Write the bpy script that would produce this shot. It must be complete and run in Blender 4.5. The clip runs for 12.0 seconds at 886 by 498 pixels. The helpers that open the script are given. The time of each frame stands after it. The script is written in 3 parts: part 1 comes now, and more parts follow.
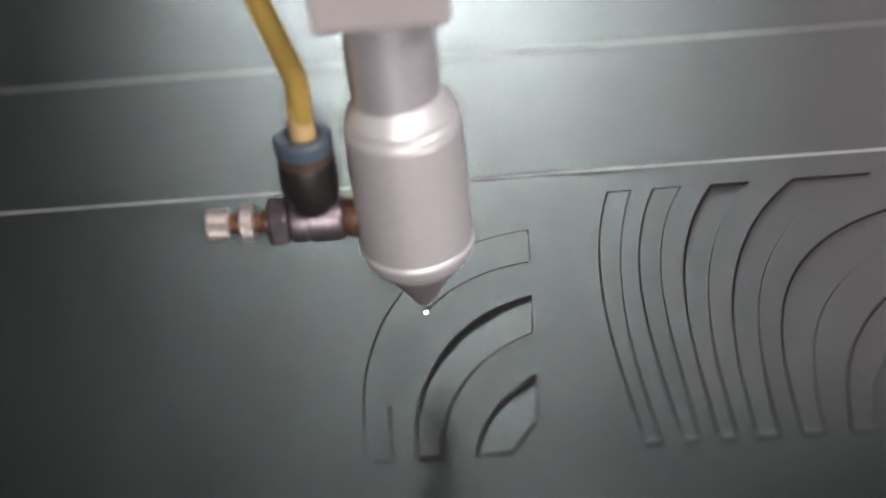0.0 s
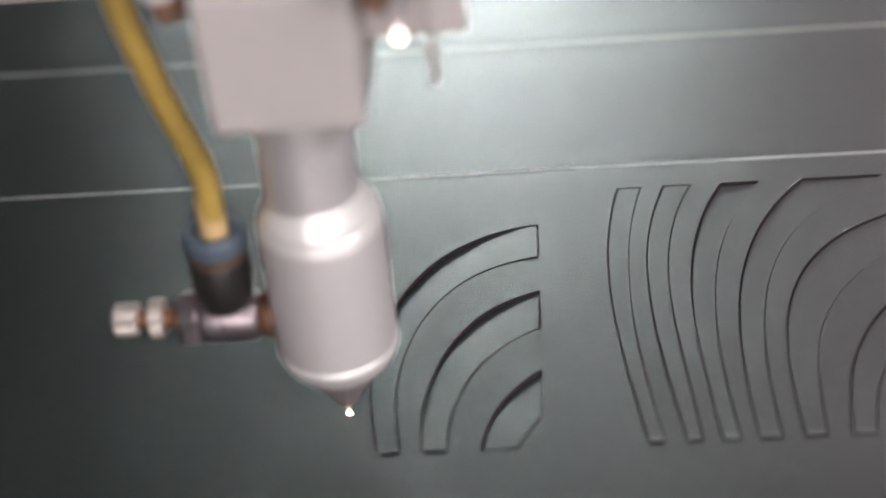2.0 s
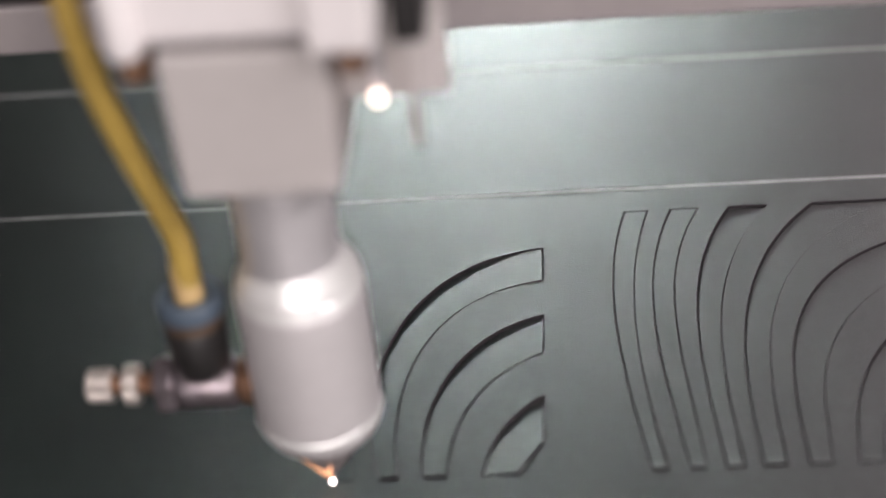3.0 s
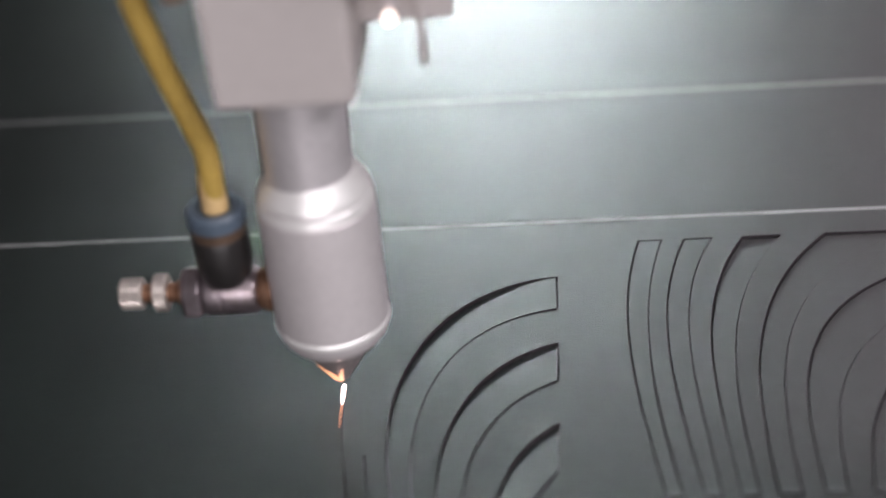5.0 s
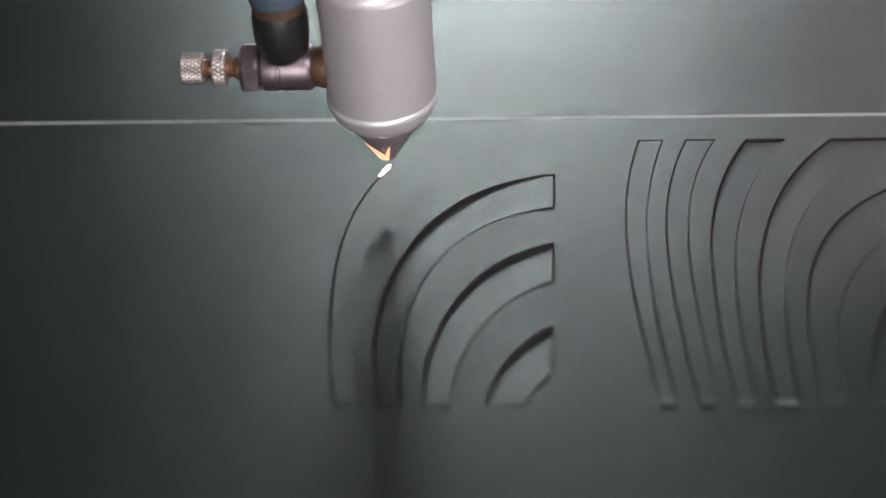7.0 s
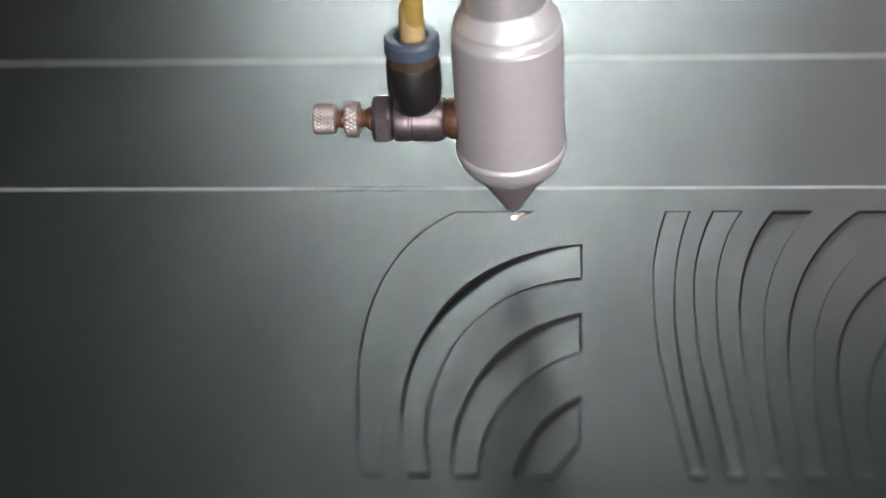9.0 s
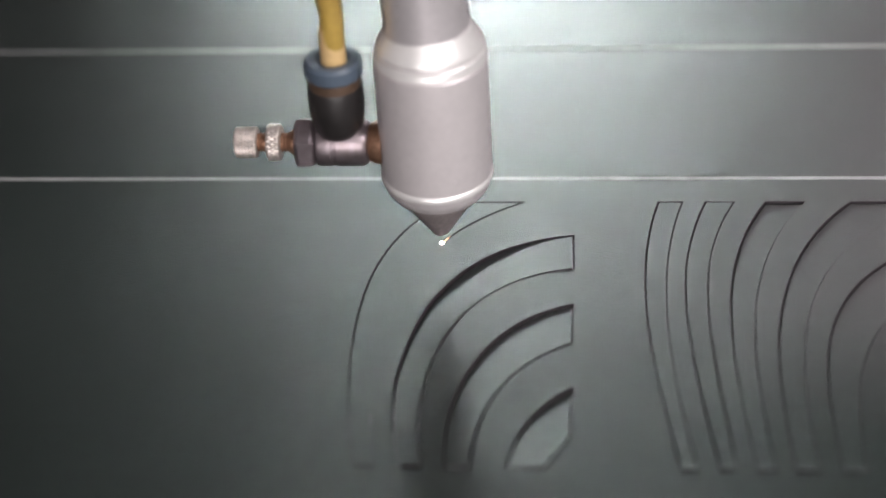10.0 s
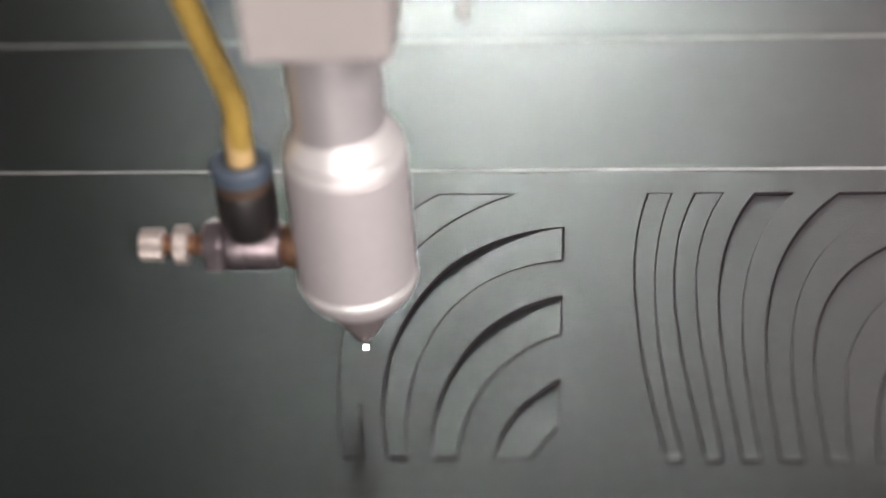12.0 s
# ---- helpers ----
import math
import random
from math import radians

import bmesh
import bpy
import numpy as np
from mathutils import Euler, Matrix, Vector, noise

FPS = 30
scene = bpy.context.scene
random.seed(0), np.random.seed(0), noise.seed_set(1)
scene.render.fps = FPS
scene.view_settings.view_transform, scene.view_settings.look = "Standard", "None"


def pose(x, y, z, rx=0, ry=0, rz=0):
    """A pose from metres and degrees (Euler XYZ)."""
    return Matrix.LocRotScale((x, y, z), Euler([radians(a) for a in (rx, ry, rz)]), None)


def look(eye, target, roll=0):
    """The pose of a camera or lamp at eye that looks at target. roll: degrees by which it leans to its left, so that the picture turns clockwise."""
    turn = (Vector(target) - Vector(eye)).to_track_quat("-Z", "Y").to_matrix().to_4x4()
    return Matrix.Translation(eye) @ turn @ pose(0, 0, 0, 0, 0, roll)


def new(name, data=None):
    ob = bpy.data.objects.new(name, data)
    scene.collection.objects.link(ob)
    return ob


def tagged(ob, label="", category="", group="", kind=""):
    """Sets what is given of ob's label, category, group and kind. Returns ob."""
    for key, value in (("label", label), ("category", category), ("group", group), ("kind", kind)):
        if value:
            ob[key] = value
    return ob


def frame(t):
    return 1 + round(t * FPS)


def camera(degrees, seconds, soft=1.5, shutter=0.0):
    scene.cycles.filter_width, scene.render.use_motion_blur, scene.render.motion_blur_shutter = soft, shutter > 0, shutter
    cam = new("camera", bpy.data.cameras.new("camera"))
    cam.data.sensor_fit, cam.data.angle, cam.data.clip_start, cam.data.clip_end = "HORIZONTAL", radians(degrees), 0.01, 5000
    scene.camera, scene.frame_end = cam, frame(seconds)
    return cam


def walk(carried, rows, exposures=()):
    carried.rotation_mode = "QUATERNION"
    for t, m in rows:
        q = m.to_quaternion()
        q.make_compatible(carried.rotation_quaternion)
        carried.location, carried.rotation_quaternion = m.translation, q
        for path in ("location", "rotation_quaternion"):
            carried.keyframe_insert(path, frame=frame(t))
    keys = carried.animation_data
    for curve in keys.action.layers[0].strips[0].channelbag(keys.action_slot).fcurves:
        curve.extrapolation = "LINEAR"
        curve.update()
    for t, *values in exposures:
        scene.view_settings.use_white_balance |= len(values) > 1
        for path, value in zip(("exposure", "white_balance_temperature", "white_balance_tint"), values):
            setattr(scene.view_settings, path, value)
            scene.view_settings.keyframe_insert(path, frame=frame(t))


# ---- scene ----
MM = 0.001

# ---- camera ----
cam = camera(28.0, 12.0)
cam.data.dof.use_dof = True
cam.data.dof.focus_distance = 0.470
cam.data.dof.aperture_fstop = 5.0
CAMERA_ROWS = [
    (0.0, 0.0070, -0.4067, 0.2844, 4.48, -36.34, -6.71),
    (0.5, 0.0069, -0.4040, 0.2829, 4.97, -36.46, -6.89),
    (0.8, 0.0074, -0.4051, 0.2855, 5.19, -36.69, -6.95),
    (1.0, 0.0078, -0.4059, 0.2869, 5.33, -36.71, -6.99),
    (1.5, 0.0071, -0.4067, 0.2888, 5.50, -37.27, -6.72),
    (2.0, 0.0090, -0.4068, 0.2894, 5.19, -36.97, -6.06),
    (2.5, 0.0120, -0.4066, 0.2924, 6.48, -36.30, -6.50),
    (3.0, 0.0139, -0.4033, 0.2864, 6.04, -36.15, -6.30),
    (4.8, 0.0128, -0.4015, 0.2882, 6.24, -35.91, -6.21),
    (5.0, 0.0104, -0.4047, 0.2867, 5.96, -35.16, -5.90),
    (5.2, 0.0098, -0.4050, 0.2863, 5.97, -35.22, -5.89),
    (5.5, 0.0087, -0.4056, 0.2855, 6.31, -35.82, -5.86),
    (6.0, 0.0082, -0.3985, 0.2818, 5.60, -37.36, -5.46),
    (6.5, 0.0083, -0.3919, 0.2792, 5.29, -38.91, -4.39),
    (6.8, 0.0073, -0.3928, 0.2801, 5.52, -38.99, -4.05),
    (7.0, 0.0067, -0.3937, 0.2809, 5.68, -38.82, -3.85),
    (7.2, 0.0062, -0.3950, 0.2834, 5.61, -38.56, -3.71),
    (8.8, 0.0036, -0.3959, 0.2845, 6.33, -37.17, -3.82),
    (9.0, 0.0039, -0.3939, 0.2824, 6.17, -36.69, -3.70),
    (9.5, 0.0044, -0.3929, 0.2823, 6.18, -36.82, -3.81),
    (10.0, 0.0049, -0.3928, 0.2834, 6.05, -37.18, -3.56),
    (10.2, 0.0049, -0.3929, 0.2838, 6.08, -37.16, -3.61),
    (10.5, 0.0049, -0.3931, 0.2845, 6.12, -37.36, -3.69),
    (11.0, 0.0061, -0.3946, 0.2850, 6.30, -37.29, -3.88),
    (11.3, 0.0068, -0.3944, 0.2845, 6.02, -37.17, -3.67),
    (11.5, 0.0073, -0.3942, 0.2841, 5.84, -37.26, -3.53),
    (12.0, 0.0112, -0.3938, 0.2868, 6.64, -37.66, -4.17),
]
walk(cam, [(t, pose(x, y, z, 90 + pitch, 0, yaw) @ pose(0, 0, 0, 0, 0, roll)) for t, x, y, z, yaw, pitch, roll in CAMERA_ROWS],
     exposures=[(0, -0.16, 6550, 13), (1.0, -0.06, 6550, 13), (2.5, 0.02, 6650, 13), (3.2, -0.06, 6650, 13), (5.0, -0.22, 6400, 14), (6.0, -0.37, 6400, 14),
                (7.0, -0.26, 6400, 13), (9.0, -0.03, 6450, 12), (9.5, 0.0, 6500, 12), (12, 0.13, 6850, 14)])

# ---- way of the laser over the sheet: seconds, millimetres ----
HEAD_ROWS = [
    (0, -27.3, -48.4), (0.5, -31.7, -58.3), (1, -34.6, -70.7), (1.5, -35.6, -81), (1.65, -35.6, -84.5), (1.7, -36.5, -84),
    (1.8, -45, -83.4), (1.88, -47.2, -84.8), (2, -46.8, -88), (2.1, -46.5, -90.2), (2.2, -46.2, -92.4), (2.3, -45.9, -94.5),
    (2.4, -45.6, -96.7), (2.5, -45.2, -98.8), (2.6, -44.9, -100.7), (2.7, -44.5, -102.6), (2.8, -45.7, -103.2), (2.9, -47.7, -103.2),
    (3, -49.6, -103.2), (3.1, -50, -101.1), (3.2, -50.3, -99), (3.3, -50.7, -97), (3.4, -51, -94.9), (3.5, -51.3, -92.8),
    (3.6, -51.7, -90.7), (3.7, -52, -88.6), (3.8, -52.2, -86.6), (3.9, -52.5, -84.5), (4, -52.8, -82.4), (4.1, -53, -80.3),
    (4.2, -53.3, -78.2), (4.3, -53.5, -76.1), (4.4, -53.7, -74), (4.5, -53.9, -71.9), (4.6, -54, -69.8), (4.7, -54.2, -67.7),
    (4.8, -54.3, -65.6), (4.9, -54.4, -62.3), (5, -54.5, -59), (5.1, -54.5, -56.6), (5.2, -54.5, -54.3), (5.3, -54.5, -51.9),
    (5.4, -54.4, -49.5), (5.5, -54.2, -47.1), (5.6, -54.1, -44.7), (5.7, -53.8, -42.2), (5.8, -53.5, -39.7), (5.9, -53.2, -37.2),
    (6, -52.8, -34.8), (6.1, -52.3, -32.3), (6.2, -51.7, -29.9), (6.3, -51.1, -27.4), (6.4, -50.4, -25), (6.5, -49.6, -22.6),
    (6.6, -48.7, -20.3), (6.7, -47.8, -18.1), (6.8, -46.7, -15.8), (6.9, -45.6, -13.7), (7, -44.4, -11.5), (7.1, -43.2, -9.7),
    (7.2, -41.9, -7.9), (7.3, -40.6, -6.2), (7.4, -39.2, -4.5), (7.5, -37.7, -3), (7.6, -36.2, -1.5), (7.7, -34.6, -0.1),
    (7.8, -32.4, 0), (7.9, -30.3, 0), (8, -28.1, 0), (8.1, -26, 0), (8.2, -23.8, 0), (8.3, -21.7, 0),
    (8.4, -19.5, 0), (8.5, -17.4, 0), (8.6, -15.2, 0), (8.7, -13.1, -0), (8.8, -15, -1), (8.9, -16.8, -2.1),
    (9, -18.6, -3.2), (9.1, -20.5, -4.5), (9.2, -22.4, -5.8), (9.3, -24.2, -7.2), (9.4, -25.9, -8.7), (9.5, -27.6, -10.2),
    (9.6, -29.2, -11.8), (9.7, -30.7, -13.5), (9.8, -32.2, -15.2), (9.9, -33.6, -17), (10, -34.9, -18.8), (10.1, -36.2, -20.7),
    (10.2, -37.4, -22.7), (10.3, -38.6, -24.7), (10.4, -39.6, -26.7), (10.5, -40.6, -28.7), (10.6, -41.5, -30.9), (10.7, -42.4, -33.1),
    (10.8, -43.2, -35.3), (10.9, -43.9, -37.5), (11, -44.6, -39.7), (11.1, -45.2, -42.1), (11.2, -45.8, -44.6), (11.3, -46.2, -47),
    (11.4, -46.7, -49.5), (11.5, -47, -52), (11.6, -47.3, -54.5), (11.7, -47.6, -57), (11.8, -47.8, -59.5), (11.9, -47.9, -62),
    (12, -48, -64.5),
]

# ---- light ----
world = bpy.data.worlds.new("room_air")
scene.world = world
world.use_nodes = True
world.node_tree.nodes["Background"].inputs["Color"].default_value = (0.95, 0.97, 1.0, 1)
world.node_tree.nodes["Background"].inputs["Strength"].default_value = 0.01


def area_lamp(name, eye, target, width, height, watts, colour, spread=180):
    data = bpy.data.lights.new(name, "AREA")
    data.shape, data.size, data.size_y, data.energy, data.color = "RECTANGLE", width, height, watts, colour
    data.spread = radians(spread)
    ob = new(name, data)
    ob.matrix_world = look(eye, target)
    return ob


# low tube lamp at the back of the bed, then added unseen fills
area_lamp("tube_lamp_light", (-0.065, 0.932, 0.137), (-0.008, 0.30, 0.0), 0.25, 0.036, 0.28, (0.88, 1.0, 0.985), 25)
# unseen pinkish source, added to lift the right side of the sheet
area_lamp("back_right_fill", (1.15, 1.985, 1.42), (0.05, 0.0, 0.0), 0.8, 0.5, 28.0, (1.0, 0.86, 0.92))
# fill light added in front, to brighten whatever faces the camera
area_lamp("front_fill", (0.2, -1.93, 0.50), (0.0, 0.0, 0.1), 1.5, 0.9, 26.0, (1.0, 0.955, 0.95))
# added mid-air lamp, front right, that whitens the collar and barrel
area_lamp("collar_highlight_lamp", (0.95, -0.75, 1.22), (0.0, 0.0, 0.05), 0.9, 0.2, 19.0, (1.0, 0.97, 0.97))


# ---- materials ----
def material(name, colour, rough=0.5, metal=0.0, spot=0.12, scale=400.0, bump=0.0, bump_scale=2500.0, coat=0.0, specular=0.5, second=None, vary=0.06):
    """Colour with stains at two scales, and a fine relief; coordinates are the object's own, in metres."""
    m = bpy.data.materials.new(name)
    m.use_nodes = True
    nt = m.node_tree
    n, l = nt.nodes, nt.links
    b = n["Principled BSDF"]
    b.inputs["Roughness"].default_value = rough
    b.inputs["Metallic"].default_value = metal
    b.inputs["Specular IOR Level"].default_value = specular
    b.inputs["Coat Weight"].default_value = coat
    tc = n.new("ShaderNodeTexCoord")
    big = n.new("ShaderNodeTexNoise")
    big.inputs["Scale"].default_value = scale * 0.12
    big.inputs["Detail"].default_value = 4
    small = n.new("ShaderNodeTexNoise")
    small.inputs["Scale"].default_value = scale
    small.inputs["Detail"].default_value = 6
    for x in (big, small):
        l.new(tc.outputs["Object"], x.inputs["Vector"])
    mix = n.new("ShaderNodeMath")
    mix.operation = "ADD"
    l.new(big.outputs["Fac"], mix.inputs[0])
    l.new(small.outputs["Fac"], mix.inputs[1])
    half = n.new("ShaderNodeMapRange")
    half.inputs["From Min"].default_value, half.inputs["From Max"].default_value = 0.65, 1.35
    l.new(mix.outputs[0], half.inputs["Value"])
    ramp = n.new("ShaderNodeMix")
    ramp.data_type = "RGBA"
    dark = second or [c * (1 - spot) for c in colour]
    light = [min(1, c * (1 + spot)) for c in colour]
    ramp.inputs["A"].default_value, ramp.inputs["B"].default_value = (*dark, 1), (*light, 1)
    l.new(half.outputs["Result"], ramp.inputs["Factor"])
    l.new(ramp.outputs["Result"], b.inputs["Base Color"])
    rr = n.new("ShaderNodeMapRange")
    rr.inputs["To Min"].default_value, rr.inputs["To Max"].default_value = max(0.02, rough - vary), min(1, rough + vary)
    l.new(small.outputs["Fac"], rr.inputs["Value"])
    l.new(rr.outputs["Result"], b.inputs["Roughness"])
    if bump:
        grain = n.new("ShaderNodeTexNoise")
        grain.inputs["Scale"].default_value = bump_scale
        grain.inputs["Detail"].default_value = 3
        l.new(tc.outputs["Object"], grain.inputs["Vector"])
        bp = n.new("ShaderNodeBump")
        bp.inputs["Strength"].default_value = bump
        bp.inputs["Distance"].default_value = 0.00025
        l.new(grain.outputs["Fac"], bp.inputs["Height"])
        l.new(bp.outputs["Normal"], b.inputs["Normal"])
    return m


def glow(name, colour, strength):
    m = bpy.data.materials.new(name)
    m.use_nodes = True
    b = m.node_tree.nodes["Principled BSDF"]
    b.inputs["Base Color"].default_value = (*colour, 1)
    b.inputs["Emission Color"].default_value = (*colour, 1)
    b.inputs["Emission Strength"].default_value = strength
    return m


BOARD = material("green_grey_card", (0.008, 0.014, 0.012), 0.39, 0, 0.4, 2600, 0.62, 2300, specular=0.5, vary=0.06)
CHAR = material("charred_card_edge", (0.022, 0.017, 0.021), 0.8, 0, 0.35, 1500)
CREASE = material("pale_scored_card", (0.29, 0.295, 0.29), 0.6, 0, 0.25, 1200, 0.4, 3000, specular=0.35)
SATIN = material("satin_aluminium", (0.76, 0.715, 0.725), 0.38, 0.35, 0.05, 500, 0.1, 5000)
POLISHED = material("polished_aluminium", (0.97, 0.95, 0.94), 0.36, 0.42, 0.04, 600)
STEEL = material("grey_steel", (0.80, 0.76, 0.78), 0.30, 0.55, 0.08, 600)
CONE = material("nozzle_steel", (0.48, 0.42, 0.42), 0.36, 0.6, 0.2, 900)
NICKEL = material("tarnished_nickel", (0.36, 0.31, 0.335), 0.36, 0.85, 0.2, 260, 0.2, 900, second=(0.16, 0.125, 0.125))
BRASS = material("rusty_brass", (0.30, 0.17, 0.11), 0.5, 0.7, 0.35, 1200, 0.2)
KNURL = material("knurled_nickel", (0.60, 0.54, 0.50), 0.34, 0.75, 0.35, 900, 0.3, 1500)
BLACK = material("black_plastic", (0.02, 0.018, 0.018), 0.4, 0, 0.2, 500)
BAND = material("brown_band", (0.13, 0.085, 0.06), 0.45, 0.3, 0.2, 900)
BLUE = material("blue_collar_plastic", (0.085, 0.115, 0.155), 0.4, 0, 0.12, 700)
HOSE = material("amber_hose", (0.46, 0.31, 0.075), 0.35, 0, 0.15, 500)
HOSE_LIT = material("lit_amber_hose", (0.66, 0.46, 0.22), 0.4, 0, 0.15, 500)
WHITE = material("painted_white_metal", (0.78, 0.73, 0.73), 0.5, 0, 0.05, 300, 0.1, 2000)
BLOCK = material("grey_painted_block", (0.50, 0.46, 0.45), 0.5, 0, 0.05, 300, 0.1, 2000)
BEAM = material("pale_beam_paint", (0.36, 0.32, 0.32), 0.45, 0.2, 0.08, 120, 0.1, 1500)
DARK = material("dark_metal", (0.035, 0.032, 0.032), 0.5, 0.3, 0.2, 200)
BED = material("dark_bed_metal", (0.10, 0.10, 0.10), 0.6, 0.4, 0.3, 120)
PAINT = material("room_paint", (0.16, 0.15, 0.148), 0.85, 0, 0.06, 12)
FLOOR = material("grey_floor", (0.16, 0.155, 0.15), 0.6, 0, 0.15, 15)
SPOT = glow("laser_spot_glow", (1.0, 0.80, 0.76), 26.0)
FLAME = glow("flame_glow", (1.0, 0.72, 0.64), 9.0)
EMBER = glow("ember_glow", (1.0, 0.36, 0.16), 0.7)
ORANGE = glow("orange_glow", (1.0, 0.50, 0.27), 1.3)
TUBE = glow("tube_glow", (0.88, 1.0, 0.985), 2.0)
LED = glow("led_glow", (1.0, 0.82, 0.72), 3.2)


# ---- shape helpers ----
def mesh_of(name, bm, *mats, smooth=False):
    me = bpy.data.meshes.new(name)
    bm.normal_update()
    bm.to_mesh(me)
    bm.free()
    for m in mats:
        me.materials.append(m)
    if smooth:
        me.polygons.foreach_set("use_smooth", [True] * len(me.polygons))
        me.set_sharp_from_angle(angle=radians(32))
    return me


def part(name, bm, mat, parent, label="", smooth=False):
    ob = new(name, mesh_of(name, bm, mat, smooth=smooth))
    ob.parent = parent
    return tagged(ob, label)


def box(x0, x1, y0, y1, z0, z1, bevel=0.0, taper=1.0):
    bm = bmesh.new()
    bmesh.ops.create_cube(bm, size=1)
    for v in bm.verts:
        k = taper if v.co.z < 0 else 1.0
        v.co = ((x0 + x1) / 2 + v.co.x * (x1 - x0) * k, (y0 + y1) / 2 + v.co.y * (y1 - y0) * k, (z0 + z1) / 2 + v.co.z * (z1 - z0))
    if bevel:
        bmesh.ops.bevel(bm, geom=bm.edges[:], offset=bevel, segments=2, affect="EDGES", profile=0.6)
    return bm


def turned(profile, steps=64, axis="Z", at=(0, 0, 0), phase=0):
    """A turned solid from (radius, height) pairs in metres, closed at both ends."""
    bm = bmesh.new()
    rings = []
    for j, (r, h) in enumerate(profile):
        ring = []
        for i in range(steps):
            a = 2 * math.pi * i / steps + radians(phase)
            p = Vector((r * math.cos(a), r * math.sin(a), h))
            if axis == "X":
                p = Vector((h, p.x, p.y))
            ring.append(bm.verts.new(p + Vector(at)))
        rings.append(ring)
    for a, b in zip(rings, rings[1:]):
        for i in range(steps):
            bm.faces.new((a[i], a[(i + 1) % steps], b[(i + 1) % steps], b[i]))
    bm.faces.new(rings[0][::-1])
    bm.faces.new(rings[-1])
    bmesh.ops.recalc_face_normals(bm, faces=bm.faces[:])
    return bm


def mm(*pairs):
    return [(r * MM, h * MM) for r, h in pairs]


def hose(points, radius, steps=20):
    """A round hose through points, by a smooth spline."""
    P = [Vector(p) for p in points]
    P = [2 * P[0] - P[1], *P, 2 * P[-1] - P[-2]]
    line = []
    for i in range(1, len(P) - 2):
        for k in range(8):
            t = k / 8
            a, b, c, d = P[i - 1:i + 3]
            line.append(0.5 * ((2 * b) + (c - a) * t + (2 * a - 5 * b + 4 * c - d) * t * t + (3 * b - a - 3 * c + d) * t ** 3))
    line.append(P[-2])
    bm = bmesh.new()
    rings = []
    for i, p in enumerate(line):
        d = (line[min(i + 1, len(line) - 1)] - line[max(i - 1, 0)]).normalized()
        u = d.cross(Vector((0, 1, 0))).normalized()
        v = d.cross(u)
        rings.append([bm.verts.new(p + radius * (u * math.cos(2 * math.pi * k / steps) + v * math.sin(2 * math.pi * k / steps))) for k in range(steps)])
    for a, b in zip(rings, rings[1:]):
        for i in range(steps):
            bm.faces.new((a[i], a[(i + 1) % steps], b[(i + 1) % steps], b[i]))
    bm.faces.new(rings[0][::-1])
    bm.faces.new(rings[-1])
    bmesh.ops.recalc_face_normals(bm, faces=bm.faces[:])
    return bm


# ---- the pattern cut into the sheet: bezier edges in millimetres ----
def bezier(a, b, c, d, n):
    out = []
    for i in range(n + 1):
        t = i / n
        out.append(Vector(a) * (1 - t) ** 3 + Vector(b) * 3 * t * (1 - t) ** 2 + Vector(c) * 3 * t * t * (1 - t) + Vector(d) * t ** 3)
    return out


END = -103.2
SHAPES = {
    "wide_arc": (((-34.5, 0), (-61.6, -22.7), (-55.2, -71.5), (-49.6, END)), ((-13.1, 0), (-51.6, -19.8), (-51.5, -65.9), (-44.4, END))),
    "second_arc": (((0, -15.2), (-40.5, -19.8), (-47.7, -71.2), (-38.9, END)), ((0, -29.9), (-33.9, -34.2), (-39.1, -76.0), (-33.9, END))),
    "third_arc": (((0, -44.1), (-24.3, -51.3), (-31.1, -80.9), (-28.6, END)), ((0, -59.5), (-16.5, -67.0), (-23.4, -86.1), (-22.4, END))),
    "small_arc": (((0, -75.6), (-8.8, -82.0), (-13.7, -92.5), (-14.4, END)), ((0, -92.6), (-2.0, -95.6), (-4.2, -99.5), (-6.1, END))),
    "strip_a": (((22.5, 0), (14.2, -33.7), (19.4, -68.5), (24.6, END)), ((29.1, 0), (20.0, -33.2), (23.3, -68.7), (28.7, END))),
    "strip_b": (((35.2, 0), (23.3, -32.9), (29.2, -68.5), (33.4, END)), ((43.0, 0), (27.8, -31.9), (35.5, -68.4), (37.3, END))),
    "strip_c": (((51.2, 0), (33.9, -31.1), (39.1, -68.4), (41.6, END)), ((61.6, 0), (41.0, -30.1), (43.2, -67.5), (46.2, END))),
    "strip_d": (((73.8, 0), (47.6, -27.3), (48.0, -67.0), (50.2, END)), ((95.3, 0), (54.5, -21.2), (53.7, -62.0), (55.7, END))),
    "strip_e": (((116, -12.5), (55.0, -20.5), (59.5, -70.0), (60.7, END)), ((116, -21.0), (63.0, -43.0), (67.2, -77.0), (65.9, END))),
    "strip_f": (((116, -35.0), (74.0, -56.0), (73.5, -84.0), (71.7, END)), ((116, -52.0), (82.0, -70.0), (79.0, -86.0), (77.5, END))),
}
KERF = 0.36
NARROW = 0.27
LIP = 0.10
SCORCH = 0.20


def outline(shape):
    """The closed outline of a cut, about a millimetre from point to point, anticlockwise."""
    left, right = SHAPES[shape]
    down, up = bezier(*left, 400), bezier(*right, 400)[::-1]
    corners = [down, [down[-1], up[0]], up, [up[-1], down[0]]]
    out = []
    for run in corners:
        s = [0.0]
        for a, b in zip(run, run[1:]):
            s.append(s[-1] + (b - a).length)
        n = max(2, round(s[-1] / 1.3))
        j = 0
        for i in range(n):
            want = s[-1] * i / n
            while s[j + 1] < want:
                j += 1
            f = (want - s[j]) / max(1e-9, s[j + 1] - s[j])
            out.append(run[j].lerp(run[j + 1], f))
    return out


